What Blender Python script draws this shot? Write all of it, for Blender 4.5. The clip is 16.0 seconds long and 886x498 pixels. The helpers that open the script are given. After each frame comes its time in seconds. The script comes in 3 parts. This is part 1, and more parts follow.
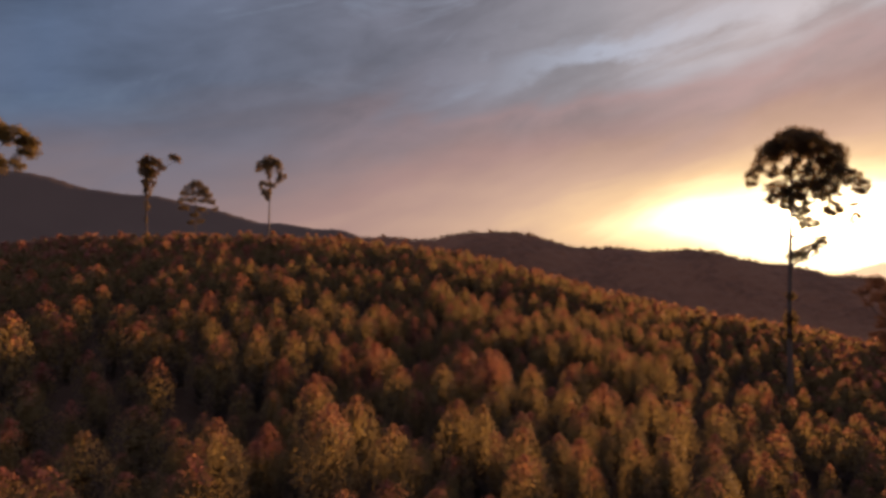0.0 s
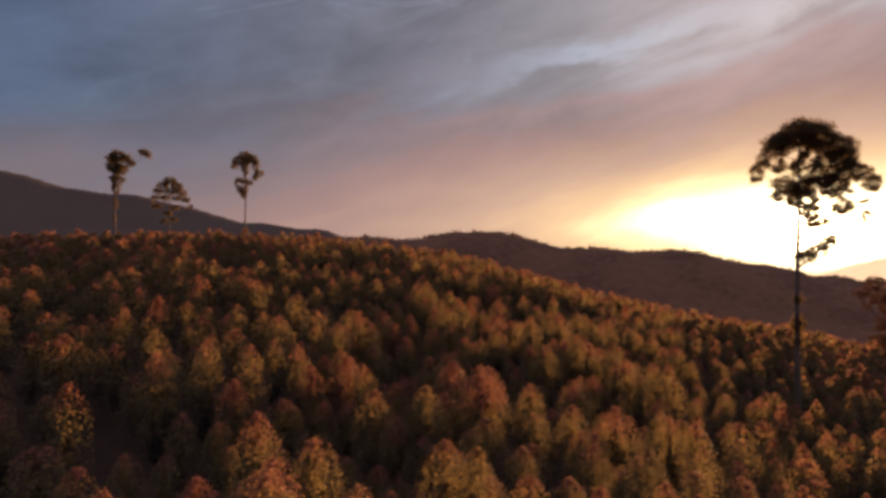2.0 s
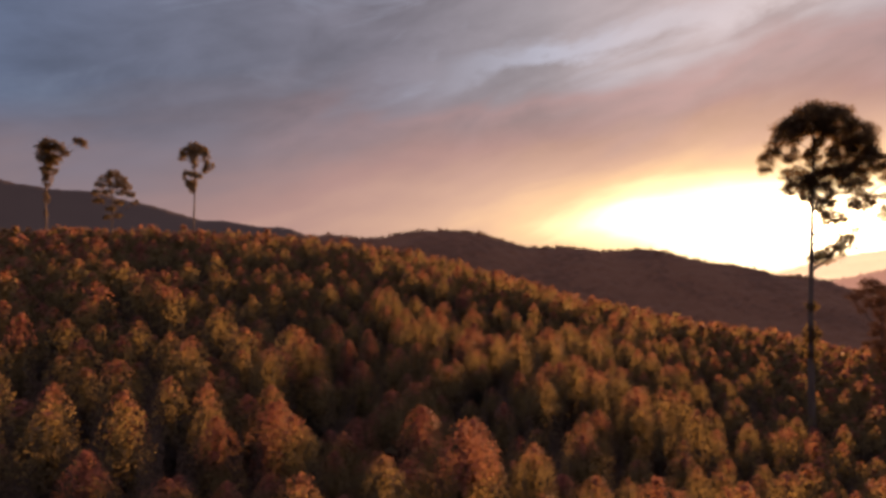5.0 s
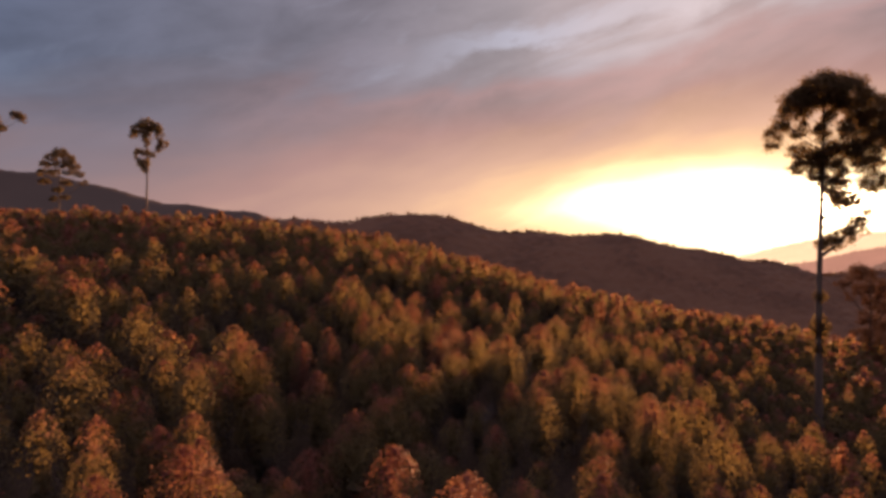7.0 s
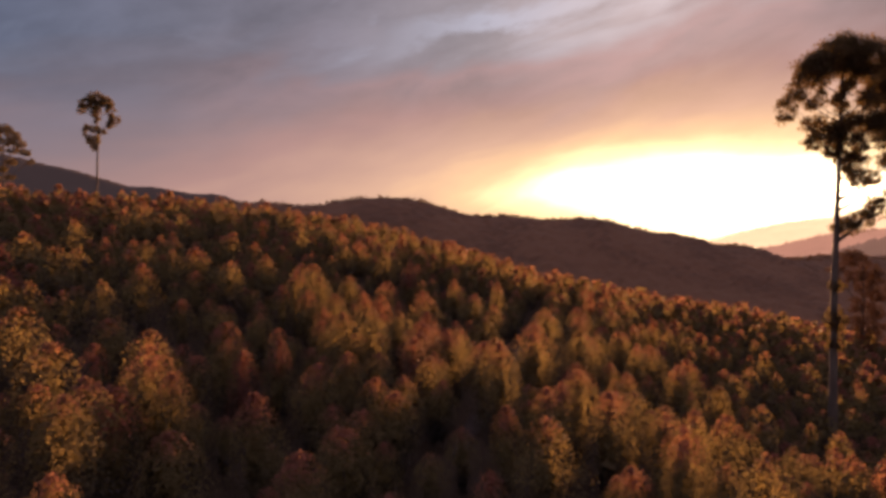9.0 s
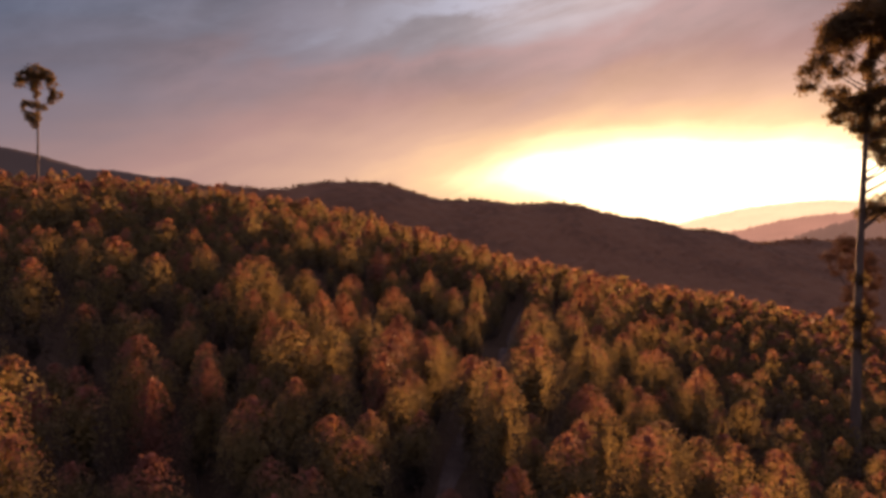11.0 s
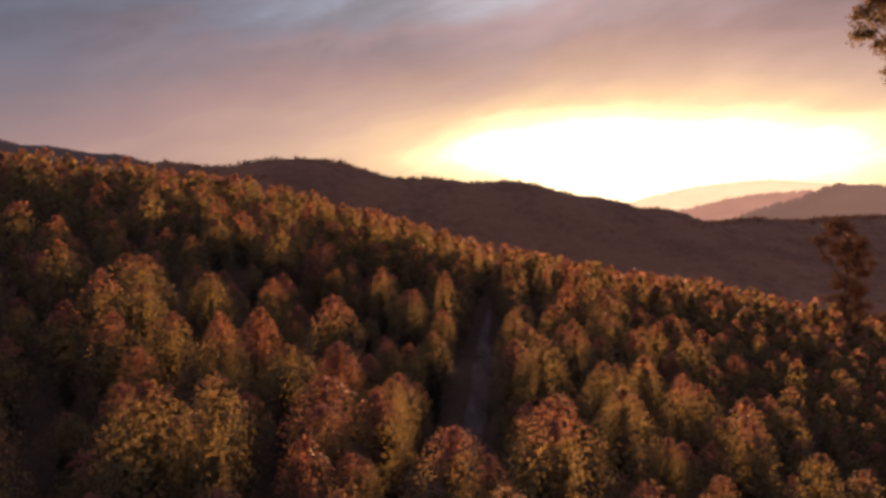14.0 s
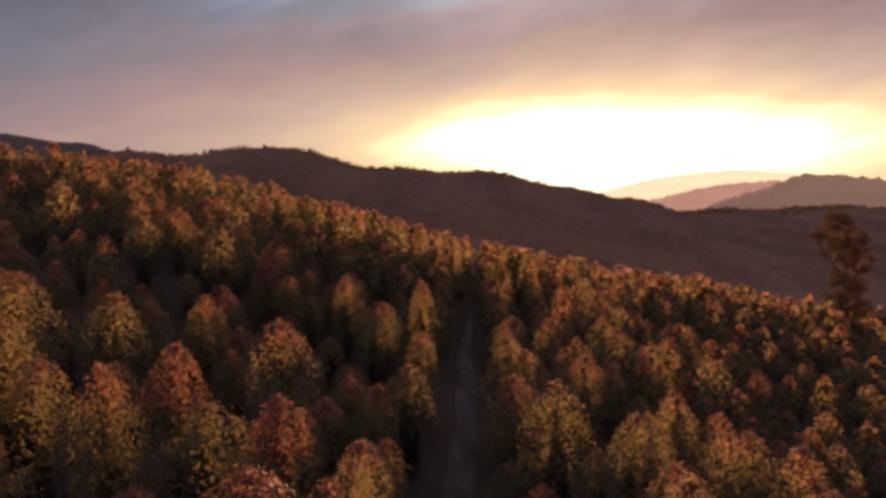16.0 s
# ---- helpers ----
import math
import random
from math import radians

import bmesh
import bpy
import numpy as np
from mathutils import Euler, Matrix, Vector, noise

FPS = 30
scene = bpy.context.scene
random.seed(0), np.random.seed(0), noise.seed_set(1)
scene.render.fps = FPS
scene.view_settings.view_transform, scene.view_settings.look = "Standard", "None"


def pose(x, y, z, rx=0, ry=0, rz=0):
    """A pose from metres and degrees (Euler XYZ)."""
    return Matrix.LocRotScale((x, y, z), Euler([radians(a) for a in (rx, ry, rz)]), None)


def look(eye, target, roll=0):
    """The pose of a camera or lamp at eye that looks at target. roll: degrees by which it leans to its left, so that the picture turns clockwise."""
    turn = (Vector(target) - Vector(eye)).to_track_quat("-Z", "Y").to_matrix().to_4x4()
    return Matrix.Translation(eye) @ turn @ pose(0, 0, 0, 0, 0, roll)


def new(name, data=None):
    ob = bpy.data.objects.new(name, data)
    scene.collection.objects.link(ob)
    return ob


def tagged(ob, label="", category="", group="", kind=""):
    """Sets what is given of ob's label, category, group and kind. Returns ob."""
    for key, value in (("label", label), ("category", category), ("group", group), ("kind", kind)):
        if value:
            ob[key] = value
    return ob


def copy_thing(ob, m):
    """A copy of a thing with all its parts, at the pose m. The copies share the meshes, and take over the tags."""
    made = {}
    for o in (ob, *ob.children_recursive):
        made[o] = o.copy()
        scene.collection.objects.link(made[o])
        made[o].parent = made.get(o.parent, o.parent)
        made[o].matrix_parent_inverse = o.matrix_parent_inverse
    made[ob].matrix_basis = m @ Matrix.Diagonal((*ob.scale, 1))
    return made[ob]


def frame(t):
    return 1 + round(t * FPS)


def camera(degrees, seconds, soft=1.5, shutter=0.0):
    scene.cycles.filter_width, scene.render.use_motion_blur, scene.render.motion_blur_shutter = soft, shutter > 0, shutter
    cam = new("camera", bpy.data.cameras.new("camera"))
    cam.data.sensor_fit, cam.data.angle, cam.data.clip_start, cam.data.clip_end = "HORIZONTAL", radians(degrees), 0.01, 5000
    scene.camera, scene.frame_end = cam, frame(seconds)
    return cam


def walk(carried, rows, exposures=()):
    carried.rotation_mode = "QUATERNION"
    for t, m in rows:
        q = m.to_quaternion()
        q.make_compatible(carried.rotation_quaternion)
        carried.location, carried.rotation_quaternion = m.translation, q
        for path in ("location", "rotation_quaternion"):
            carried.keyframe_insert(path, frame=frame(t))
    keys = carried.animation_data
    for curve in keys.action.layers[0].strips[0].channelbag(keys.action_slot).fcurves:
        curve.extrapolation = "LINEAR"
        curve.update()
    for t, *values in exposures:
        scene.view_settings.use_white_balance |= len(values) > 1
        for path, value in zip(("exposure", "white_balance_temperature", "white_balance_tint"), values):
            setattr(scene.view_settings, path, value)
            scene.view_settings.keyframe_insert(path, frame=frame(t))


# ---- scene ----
cam = camera(66.0, 16.0, soft=3.5)
PATH = [
    (0.0, pose(0.00, 0.00, 0.00, 92.13, 0, 0.00)),
    (0.5, pose(0.04, 1.88, 0.02, 92.13, 0, -0.45)),
    (1.0, pose(0.03, 3.79, 0.08, 92.16, 0, -0.83)),
    (1.5, pose(0.01, 5.73, 0.13, 92.14, 0, -1.11)),
    (2.0, pose(-0.02, 7.72, 0.23, 92.14, 0, -1.41)),
    (2.5, pose(-0.03, 9.82, 0.34, 92.15, 0, -1.86)),
    (3.0, pose(-0.03, 12.02, 0.45, 92.15, 0, -2.31)),
    (3.5, pose(0.03, 14.30, 0.54, 92.12, 0, -2.76)),
    (4.0, pose(0.13, 16.59, 0.65, 92.11, 0, -3.21)),
    (6.5, pose(0.44, 28.36, 1.03, 91.25, 0, -6.34)),
    (7.0, pose(0.56, 30.69, 1.10, 90.73, 0, -6.98)),
    (7.5, pose(0.76, 33.02, 1.15, 90.37, 0, -7.59)),
    (8.0, pose(0.99, 35.31, 1.19, 90.03, 0, -8.19)),
    (8.5, pose(1.23, 37.64, 1.21, 89.71, 0, -8.80)),
    (9.0, pose(1.53, 39.95, 1.23, 89.38, 0, -9.35)),
    (11.5, pose(3.04, 51.83, 1.51, 87.77, 0, -12.67)),
    (12.0, pose(3.44, 54.19, 1.59, 87.45, 0, -13.38)),
    (12.5, pose(3.88, 56.52, 1.67, 87.15, 0, -14.02)),
    (13.0, pose(4.34, 58.88, 1.74, 86.84, 0, -14.68)),
    (13.5, pose(4.83, 61.21, 1.82, 86.55, 0, -15.33)),
    (14.0, pose(5.35, 63.48, 1.88, 86.28, 0, -15.93)),
    (14.5, pose(5.86, 65.66, 1.96, 86.03, 0, -16.54)),
    (15.0, pose(6.39, 67.76, 2.02, 85.76, 0, -17.19)),
    (15.5, pose(6.96, 69.86, 2.07, 85.50, 0, -17.80)),
    (16.0, pose(7.53, 72.00, 2.24, 85.43, 0, -18.23)),
]
walk(cam, PATH, exposures=((0.0, 2.05, 6700, 14), (3.5, 2.13, 6950, 18), (6.5, 2.20, 7150, 23), (9.0, 2.20, 7150, 24), (12.5, 2.20, 7000, 22), (16.0, 2.15, 6300, 12)))

# the light ------------------------------------------------------------------
SUN_AZ, SUN_EL = 30.6, 3.2          # degrees clockwise from +y, degrees above level
sun_flat = Vector((math.sin(radians(SUN_AZ)), math.cos(radians(SUN_AZ)), 0))


class Nodes:
    """Short-hand for building a node tree."""

    def __init__(self, tree):
        self.tree = tree
        tree.nodes.clear()

    def add(self, kind, inputs=(), **settings):
        node = self.tree.nodes.new(kind)
        for key, value in settings.items():
            setattr(node, key, value)
        for key, value in dict(inputs).items():
            if isinstance(value, bpy.types.NodeSocket):
                self.tree.links.new(value, node.inputs[key])
            else:
                node.inputs[key].default_value = value
        return node

    def m(self, op, a, b=0.0, c=0.0, clamp=False):
        return self.add("ShaderNodeMath", {0: a, 1: b, 2: c}, operation=op, use_clamp=clamp).outputs[0]

    def v(self, op, a, b=(0, 0, 0)):
        node = self.add("ShaderNodeVectorMath", {0: a, 1: b}, operation=op)
        return node.outputs["Value" if op in ("DOT_PRODUCT", "LENGTH") else "Vector"]

    def ramp(self, fac, stops, mode="LINEAR"):
        node = self.add("ShaderNodeValToRGB", {"Fac": fac})
        band = node.color_ramp
        band.interpolation = mode
        while len(band.elements) < len(stops):
            band.elements.new(0.5)
        for el, (place, colour) in zip(band.elements, stops):
            el.position = place
            el.color = (*colour, 1) if len(colour) == 3 else colour
        return node.outputs["Color"]

    def noise(self, vector, scale, detail=4.0, rough=0.55, distort=0.0):
        return self.add("ShaderNodeTexNoise", {"Vector": vector, "Scale": scale, "Detail": detail, "Roughness": rough, "Distortion": distort}).outputs["Fac"]

    def mix(self, fac, a, b, blend="MIX"):
        node = self.add("ShaderNodeMix", {0: fac, 6: a, 7: b}, data_type="RGBA", blend_type=blend)
        return node.outputs[2]

    def map(self, value, a, b, c, d):
        return self.add("ShaderNodeMapRange", {0: value, 1: a, 2: b, 3: c, 4: d}).outputs[0]


def build_world():
    world = bpy.data.worlds.new("evening_sky")
    scene.world = world
    world.use_nodes = True
    n = Nodes(world.node_tree)
    ray = n.v("NORMALIZE", n.add("ShaderNodeTexCoord").outputs["Generated"])
    axes = n.add("ShaderNodeSeparateXYZ", {0: ray})
    elev = n.m("MULTIPLY", n.m("ARCSINE", axes.outputs["Z"]), 57.2958)
    bearing = n.m("MULTIPLY", n.m("ARCTAN2", axes.outputs["X"], axes.outputs["Y"]), 57.2958)
    flat = n.v("NORMALIZE", n.v("MULTIPLY", ray, (1, 1, 0)))
    turn = n.m("MULTIPLY", n.m("ARCCOSINE", n.m("MINIMUM", n.v("DOT_PRODUCT", flat, tuple(sun_flat)), 0.99999)), 57.2958)
    # long cloud streaks, climbing to the right
    across = n.m("SUBTRACT", elev, n.m("MULTIPLY", bearing, 0.27))
    deck = n.add("ShaderNodeCombineXYZ", {0: n.m("DIVIDE", bearing, 26.0), 1: n.m("DIVIDE", across, 8.0), 2: 3.7}).outputs[0]
    broad = n.noise(deck, 1.0, 3, 0.5, 0.5)
    fine = n.noise(deck, 2.6, 5, 0.55, 0.5)
    # glow of the low sun through and under the deck
    up = n.m("SUBTRACT", elev, 4.0)
    up = n.m("MULTIPLY", up, n.map(up, -0.5, 0.5, 1.0, 1.25))
    side = n.m("DIVIDE", turn, n.map(bearing, SUN_AZ, SUN_AZ + 6.0, 3.5, 4.4))
    reach = n.m("POWER", n.m("ADD", n.m("POWER", n.m("ABSOLUTE", up), 1.35), n.m("POWER", side, 1.35)), 0.741)
    reach = n.m("ADD", reach, n.m("MULTIPLY", n.m("SUBTRACT", broad, 0.5), n.m("MINIMUM", n.m("MULTIPLY", reach, 0.9), 7.0)))
    reach = n.m("ADD", reach, n.m("MULTIPLY", n.m("SUBTRACT", fine, 0.5), n.m("MINIMUM", n.m("MULTIPLY", reach, 0.5), 3.0)))
    glow = n.ramp(n.m("DIVIDE", reach, 90.0), GLOW)
    # the cool upper deck, bluer away from the sun
    cool = n.ramp(n.m("DIVIDE", turn, 180.0), COOL)
    low_edge = n.m("MULTIPLY", n.m("MAXIMUM", n.m("MINIMUM", bearing, 60.0), -60.0), -0.12)
    level = n.m("ADD", elev, n.m("ADD", n.m("MULTIPLY", n.m("SUBTRACT", broad, 0.5), 12.0), low_edge))
    sky_col = n.mix(n.map(level, 8.5, 16.0, 0, 1), glow, cool)
    # texture of the deck: darker bellies, paler ribs
    puff = n.add("ShaderNodeCombineXYZ", {0: n.m("DIVIDE", bearing, 11.0), 1: n.m("DIVIDE", n.m("SUBTRACT", elev, n.m("MULTIPLY", bearing, 0.16)), 4.6), 2: 1.3}).outputs[0]
    billow = n.noise(puff, 1.0, 6, 0.6, 0.3)
    tex = n.map(n.m("ADD", n.m("MULTIPLY", broad, 0.3), n.m("ADD", n.m("MULTIPLY", fine, 0.25), n.m("MULTIPLY", billow, 0.45))), 0.38, 0.62, 0.76, 1.2)
    shade = n.m("ADD", n.m("MULTIPLY", n.m("SUBTRACT", tex, 1.0), n.map(elev, 5, 15, 0.1, 1)), 1.0)
    sky_col = n.mix(1.0, sky_col, n.add("ShaderNodeCombineColor", {0: shade, 1: shade, 2: shade}).outputs[0], "MULTIPLY")
    # rifts of pale blue between the clouds
    patch = n.noise(deck, 1.7, 5, 0.6, 0.7)
    rift = n.m("SUBTRACT", n.m("SUBTRACT", elev, 17.4), n.m("MULTIPLY", n.m("SUBTRACT", bearing, 9.9), 0.16))
    rift = n.m("MULTIPLY", n.map(n.m("ABSOLUTE", n.m("ADD", rift, n.m("MULTIPLY", n.m("SUBTRACT", billow, 0.5), 9.0))), 0.3, 1.7, 1, 0), n.map(bearing, 2, 14, 0, 0.75))
    gap = n.m("MAXIMUM", n.m("MULTIPLY", n.map(patch, 0.54, 0.70, 0, 0.6), n.map(level, 12, 19, 0, 1)), n.m("MULTIPLY", rift, n.map(turn, 22, 8, 1, 0.6)))
    sky_col = n.mix(gap, sky_col, n.ramp(n.m("DIVIDE", turn, 180.0), RIFT))
    # a rosy hem under the cool deck
    hem = n.m("MULTIPLY", n.map(n.m("ABSOLUTE", n.m("SUBTRACT", n.m("ADD", level, n.m("MULTIPLY", n.m("SUBTRACT", billow, 0.5), 7.0)), 12.5)), 0.0, 1.9, 0.32, 0), n.map(turn, 45, 15, 0, 1))
    sky_col = n.mix(hem, sky_col, (0.30, 0.165, 0.155, 1))
    # overhead the deck catches the light
    sky_col = n.mix(n.map(elev, 26.0, 72.0, 0, 1), sky_col, OVERHEAD)
    sky_col = n.mix(n.map(elev, -3.0, -0.5, 1, 0), sky_col, (0.05, 0.04, 0.035, 1))
    sky = n.add("ShaderNodeTexSky", sky_type="NISHITA", sun_disc=False, sun_elevation=radians(SUN_EL), sun_rotation=radians(SUN_AZ))
    clear = n.add("ShaderNodeBackground", {"Color": sky.outputs[0], "Strength": 0.03})
    deck_light = n.add("ShaderNodeBackground", {"Color": sky_col, "Strength": 0.42})
    both = n.add("ShaderNodeMixShader", {0: 0.95, 1: clear.outputs[0], 2: deck_light.outputs[0]})
    n.add("ShaderNodeOutputWorld", {"Surface": both.outputs[0]})


# colour of the low sky by its angle from the sun's glow (in 90ths): white, yellow, peach, mauve
GLOW = [(0.0, (24.0, 18.0, 10.0)), (0.017, (8.0, 6.2, 3.6)), (0.031, (1.9, 1.55, 0.95)), (0.046, (0.92, 0.72, 0.40)), (0.064, (0.56, 0.387, 0.225)), (0.09, (0.37, 0.248, 0.185)),
        (0.135, (0.225, 0.146, 0.140)), (0.2, (0.13, 0.103, 0.116)), (0.28, (0.088, 0.085, 0.105)), (0.5, (0.11, 0.11, 0.13)), (1.0, (0.12, 0.12, 0.135))]
# colour of the upper deck by bearing from the sun (in 180ths)
COOL = [(0.0, (0.30, 0.265, 0.272)), (0.06, (0.235, 0.215, 0.228)), (0.10, (0.165, 0.162, 0.182)), (0.17, (0.113, 0.116, 0.146)), (0.24, (0.082, 0.094, 0.130)), (0.34, (0.056, 0.082, 0.136)), (0.6, (0.09, 0.10, 0.135)), (1.0, (0.11, 0.115, 0.14))]
RIFT = [(0.0, (0.42, 0.41, 0.43)), (0.1, (0.28, 0.32, 0.40)), (0.2, (0.15, 0.18, 0.24)), (0.35, (0.085, 0.125, 0.18)), (1.0, (0.10, 0.15, 0.22))]
OVERHEAD = (0.34, 0.325, 0.47, 1)
build_world()

sun = new("sun", bpy.data.lights.new("sun", "SUN"))
sun.data.energy, sun.data.angle, sun.data.color = 3.5, radians(1.5), (1.0, 0.53, 0.24)
sun.matrix_world = look((0, 0, 0), -(sun_flat * math.cos(radians(SUN_EL)) + Vector((0, 0, math.sin(radians(SUN_EL))))))

# materials ------------------------------------------------------------------


def material(name):
    mat = bpy.data.materials.new(name)
    mat.use_nodes = True
    return mat, Nodes(mat.node_tree)


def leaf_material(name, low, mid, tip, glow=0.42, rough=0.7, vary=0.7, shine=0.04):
    """Leaves: tone by tree, darker low in the crown, redder young growth at its tip, light passing through the blade.
    """
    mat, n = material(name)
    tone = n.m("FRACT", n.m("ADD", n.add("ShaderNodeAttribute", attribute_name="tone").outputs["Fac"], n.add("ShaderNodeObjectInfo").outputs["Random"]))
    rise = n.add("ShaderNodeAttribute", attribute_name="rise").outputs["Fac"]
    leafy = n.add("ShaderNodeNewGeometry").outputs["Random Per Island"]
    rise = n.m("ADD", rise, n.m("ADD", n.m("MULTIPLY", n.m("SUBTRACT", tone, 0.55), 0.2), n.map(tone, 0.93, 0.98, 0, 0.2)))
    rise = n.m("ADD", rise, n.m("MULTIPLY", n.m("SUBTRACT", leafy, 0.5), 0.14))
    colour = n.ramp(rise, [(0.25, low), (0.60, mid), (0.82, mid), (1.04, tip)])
    bright = n.m("ADD", n.m("MULTIPLY", leafy, vary), 1.0 - 0.5 * vary)
    colour = n.mix(1.0, colour, n.add("ShaderNodeCombineColor", {0: bright, 1: bright, 2: bright}).outputs[0], "MULTIPLY")
    face = n.add("ShaderNodeBsdfPrincipled", {"Base Color": colour, "Roughness": rough, "Specular IOR Level": shine})
    back = n.add("ShaderNodeBsdfTranslucent", {"Color": n.mix(0.3, colour, (0.28, 0.205, 0.055, 1))})
    both = n.add("ShaderNodeMixShader", {0: glow, 1: face.outputs[0], 2: back.outputs[0]})
    n.add("ShaderNodeOutputMaterial", {"Surface": both.outputs[0]})
    return mat


def rough_material(name, dark, light, scale, stretch=(1, 1, 1), rough=0.9, bump=0.3, grain=9.0, shine=0.1):
    mat, n = material(name)
    place = n.add("ShaderNodeMapping", {"Vector": n.add("ShaderNodeTexCoord").outputs["Object"], "Scale": stretch}).outputs[0]
    a, b = n.noise(place, scale, 5), n.noise(place, scale * grain, 4, 0.65)
    mixed = n.m("ADD", n.m("MULTIPLY", a, 0.6), n.m("MULTIPLY", b, 0.4))
    colour = n.ramp(n.map(mixed, 0.33, 0.67, 0, 1), [(0, dark), (1, light)])
    relief = n.add("ShaderNodeBump", {"Height": mixed, "Strength": bump, "Distance": 0.05})
    face = n.add("ShaderNodeBsdfPrincipled", {"Base Color": colour, "Roughness": rough, "Specular IOR Level": shine, "Normal": relief.outputs[0]})
    n.add("ShaderNodeOutputMaterial", {"Surface": face.outputs[0]})
    return mat


# low colours: bluish shade of the lower crowns painted into LEAF and RED_LEAF
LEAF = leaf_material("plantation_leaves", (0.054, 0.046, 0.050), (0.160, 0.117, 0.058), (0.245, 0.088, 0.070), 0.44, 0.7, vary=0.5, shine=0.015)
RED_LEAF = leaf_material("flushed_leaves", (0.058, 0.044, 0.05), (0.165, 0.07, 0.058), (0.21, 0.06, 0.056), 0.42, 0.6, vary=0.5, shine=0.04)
# WARM_GUM: the gum leaf again, with low sunlight added to its colour
WARM_GUM = leaf_material("sun_tinted_gum_leaves", (0.10, 0.075, 0.034), (0.14, 0.098, 0.04), (0.16, 0.105, 0.045), 0.4)
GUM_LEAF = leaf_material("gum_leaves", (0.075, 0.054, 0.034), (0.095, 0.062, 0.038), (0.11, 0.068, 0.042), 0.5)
WOOD_LEAF = leaf_material("woodland_leaves", (0.130, 0.064, 0.038), (0.18, 0.088, 0.050), (0.21, 0.105, 0.056), 0.08, vary=0.2)
BARK = rough_material("young_bark", (0.06, 0.045, 0.035), (0.16, 0.125, 0.1), 2.0, (1, 1, 0.2))
PALE_BARK = rough_material("gum_bark", (0.07, 0.05, 0.042), (0.19, 0.145, 0.118), 0.8, (1.6, 1.6, 0.25), 0.75)
SOIL = rough_material("leaf_litter", (0.034, 0.023, 0.016), (0.068, 0.046, 0.032), 0.06, grain=30, shine=0.0)
DIRT = rough_material("track_dirt", (0.030, 0.022, 0.018), (0.10, 0.077, 0.068), 0.7, (1.6, 0.5, 1), shine=0.0)

# the lie of the land --------------------------------------------------------
TREE_HEIGHT = 7.0


def smooth(a, b, v):
    u = np.clip((v - a) / (b - a), 0, 1)
    return u * u * (3 - 2 * u)


def bell(x, y, cx, cy, rx, ry):
    return np.exp(-((x - cx) / rx) ** 2 - ((y - cy) / ry) ** 2)


# rises and hollows of the planted hill: middle x, y, reach, height
SWELLS = [(4, 25, 22, 3.1), (16, 85, 10, 2.0), (97, 160, 30, 4.5), (1, 70, 7, -2.2), (13, 109, 10, -2.8), (28, 100, 10, 1.5), (10, 73, 7, 2.1), (-17, 37, 7, -1.9), (34, 73, 14, -1.3), (-5, 82, 7, -1.9), (-23, 97, 22, 1.0), (61, 139, 22, 1.1),
          (22, 124, 10, -2.7), (7, 55, 7, 1.7), (31, 52, 10, -1.7), (4, 121, 7, 1.6), (-8, 28, 7, 2.0), (-29, 64, 22, 1.2), (-2, 61, 7, -1.4), (19, 112, 7, 2.0), (34, 118, 10, 1.3), (-8, 43, 7, -1.3), (2, 152, 38, 2.9), (-35, 140, 30, 0.9)]


def road_x(y):
    y = np.asarray(y, float)
    return np.where(y > 70, 4.97 + 0.395 * (y - 70), 4.97 + 0.15 * (y - 70)) + 0.55 * smooth(84, 98, y)


def hill(x, y):
    """The planted hill: rises ahead and to the left, falls away to the right."""
    u, w = np.clip(x, -170, 190) / 50, (np.clip(y, -60, 300) - 100) / 50
    top = -1.358 - 8.999 * u + 4.808 * w - 2.587 * u * u + 0.123 * u * w - 0.773 * w * w + 0.539 * u ** 3 + 0.326 * u * u * w - 0.162 * u * w * w
    top = top + 1.4 * bell(x, y, -4, 160, 30, 30) - 1.7 * bell(x, y, 9, 90, 9, 12) - 2.0 * bell(x, y, 42, 95, 15, 10)
    top = top - 2.4 * smooth(105, 200, y) * (1 - smooth(-15, 45, x))
    for cx, cy, reach, rise in SWELLS:
        top = top + rise * bell(x, y, cx, cy, reach, reach)
    return top - TREE_HEIGHT


def far_land(x, y):
    """Valley, the wooded ridge across it and the lowland out to the horizon."""
    along, aside = x * 0.552 + y * 0.834, x * 0.834 - y * 0.552
    base = -62 + 41 * np.exp(-((along - 3100) / 700) ** 4 - ((aside + 24) / 120) ** 4)
    crest = -15 + 30 * (1 - smooth(220, 430, x)) + 20 * np.exp(-((x - 45) / 72) ** 2) + 12 * smooth(0, 60, -x)
    crest = crest + 5 * np.exp(-((x - 150) / 60) ** 2) + 5 * np.exp(-((x - 350) / 70) ** 2)
    crest = crest + 4.5 * np.exp(-((x + 38) / 30) ** 2) + 1.2 * smooth(90, 130, x) * (1 - smooth(320, 360, x))
    crest = crest + 3 * np.exp(-((x - 388) / 12) ** 2) - 9 * smooth(386, 408, x) + 7 * smooth(430, 490, x)
    crest = crest + 2.5 * np.sin(x / 31) + 1.5 * np.sin(x / 13 + 1)
    mid = 650 + 25 * np.sin(x / 110)
    near_side = np.where(y < mid, 1 - smooth(0, 250, mid - y), 1 - smooth(0, 420, y - mid))
    land = base + (crest - base) * near_side
    return land


def height(x, y):
    x, y = np.asarray(x, float), np.asarray(y, float)
    edge = np.clip(240 - 0.6 * x, 190, 280)
    away = smooth(0, 170, y - edge) + smooth(170, 420, np.abs(x)) + smooth(30, 300, -y)
    away = np.clip(away, 0, 1)
    return hill(x, y) * (1 - away) + far_land(x, y) * away


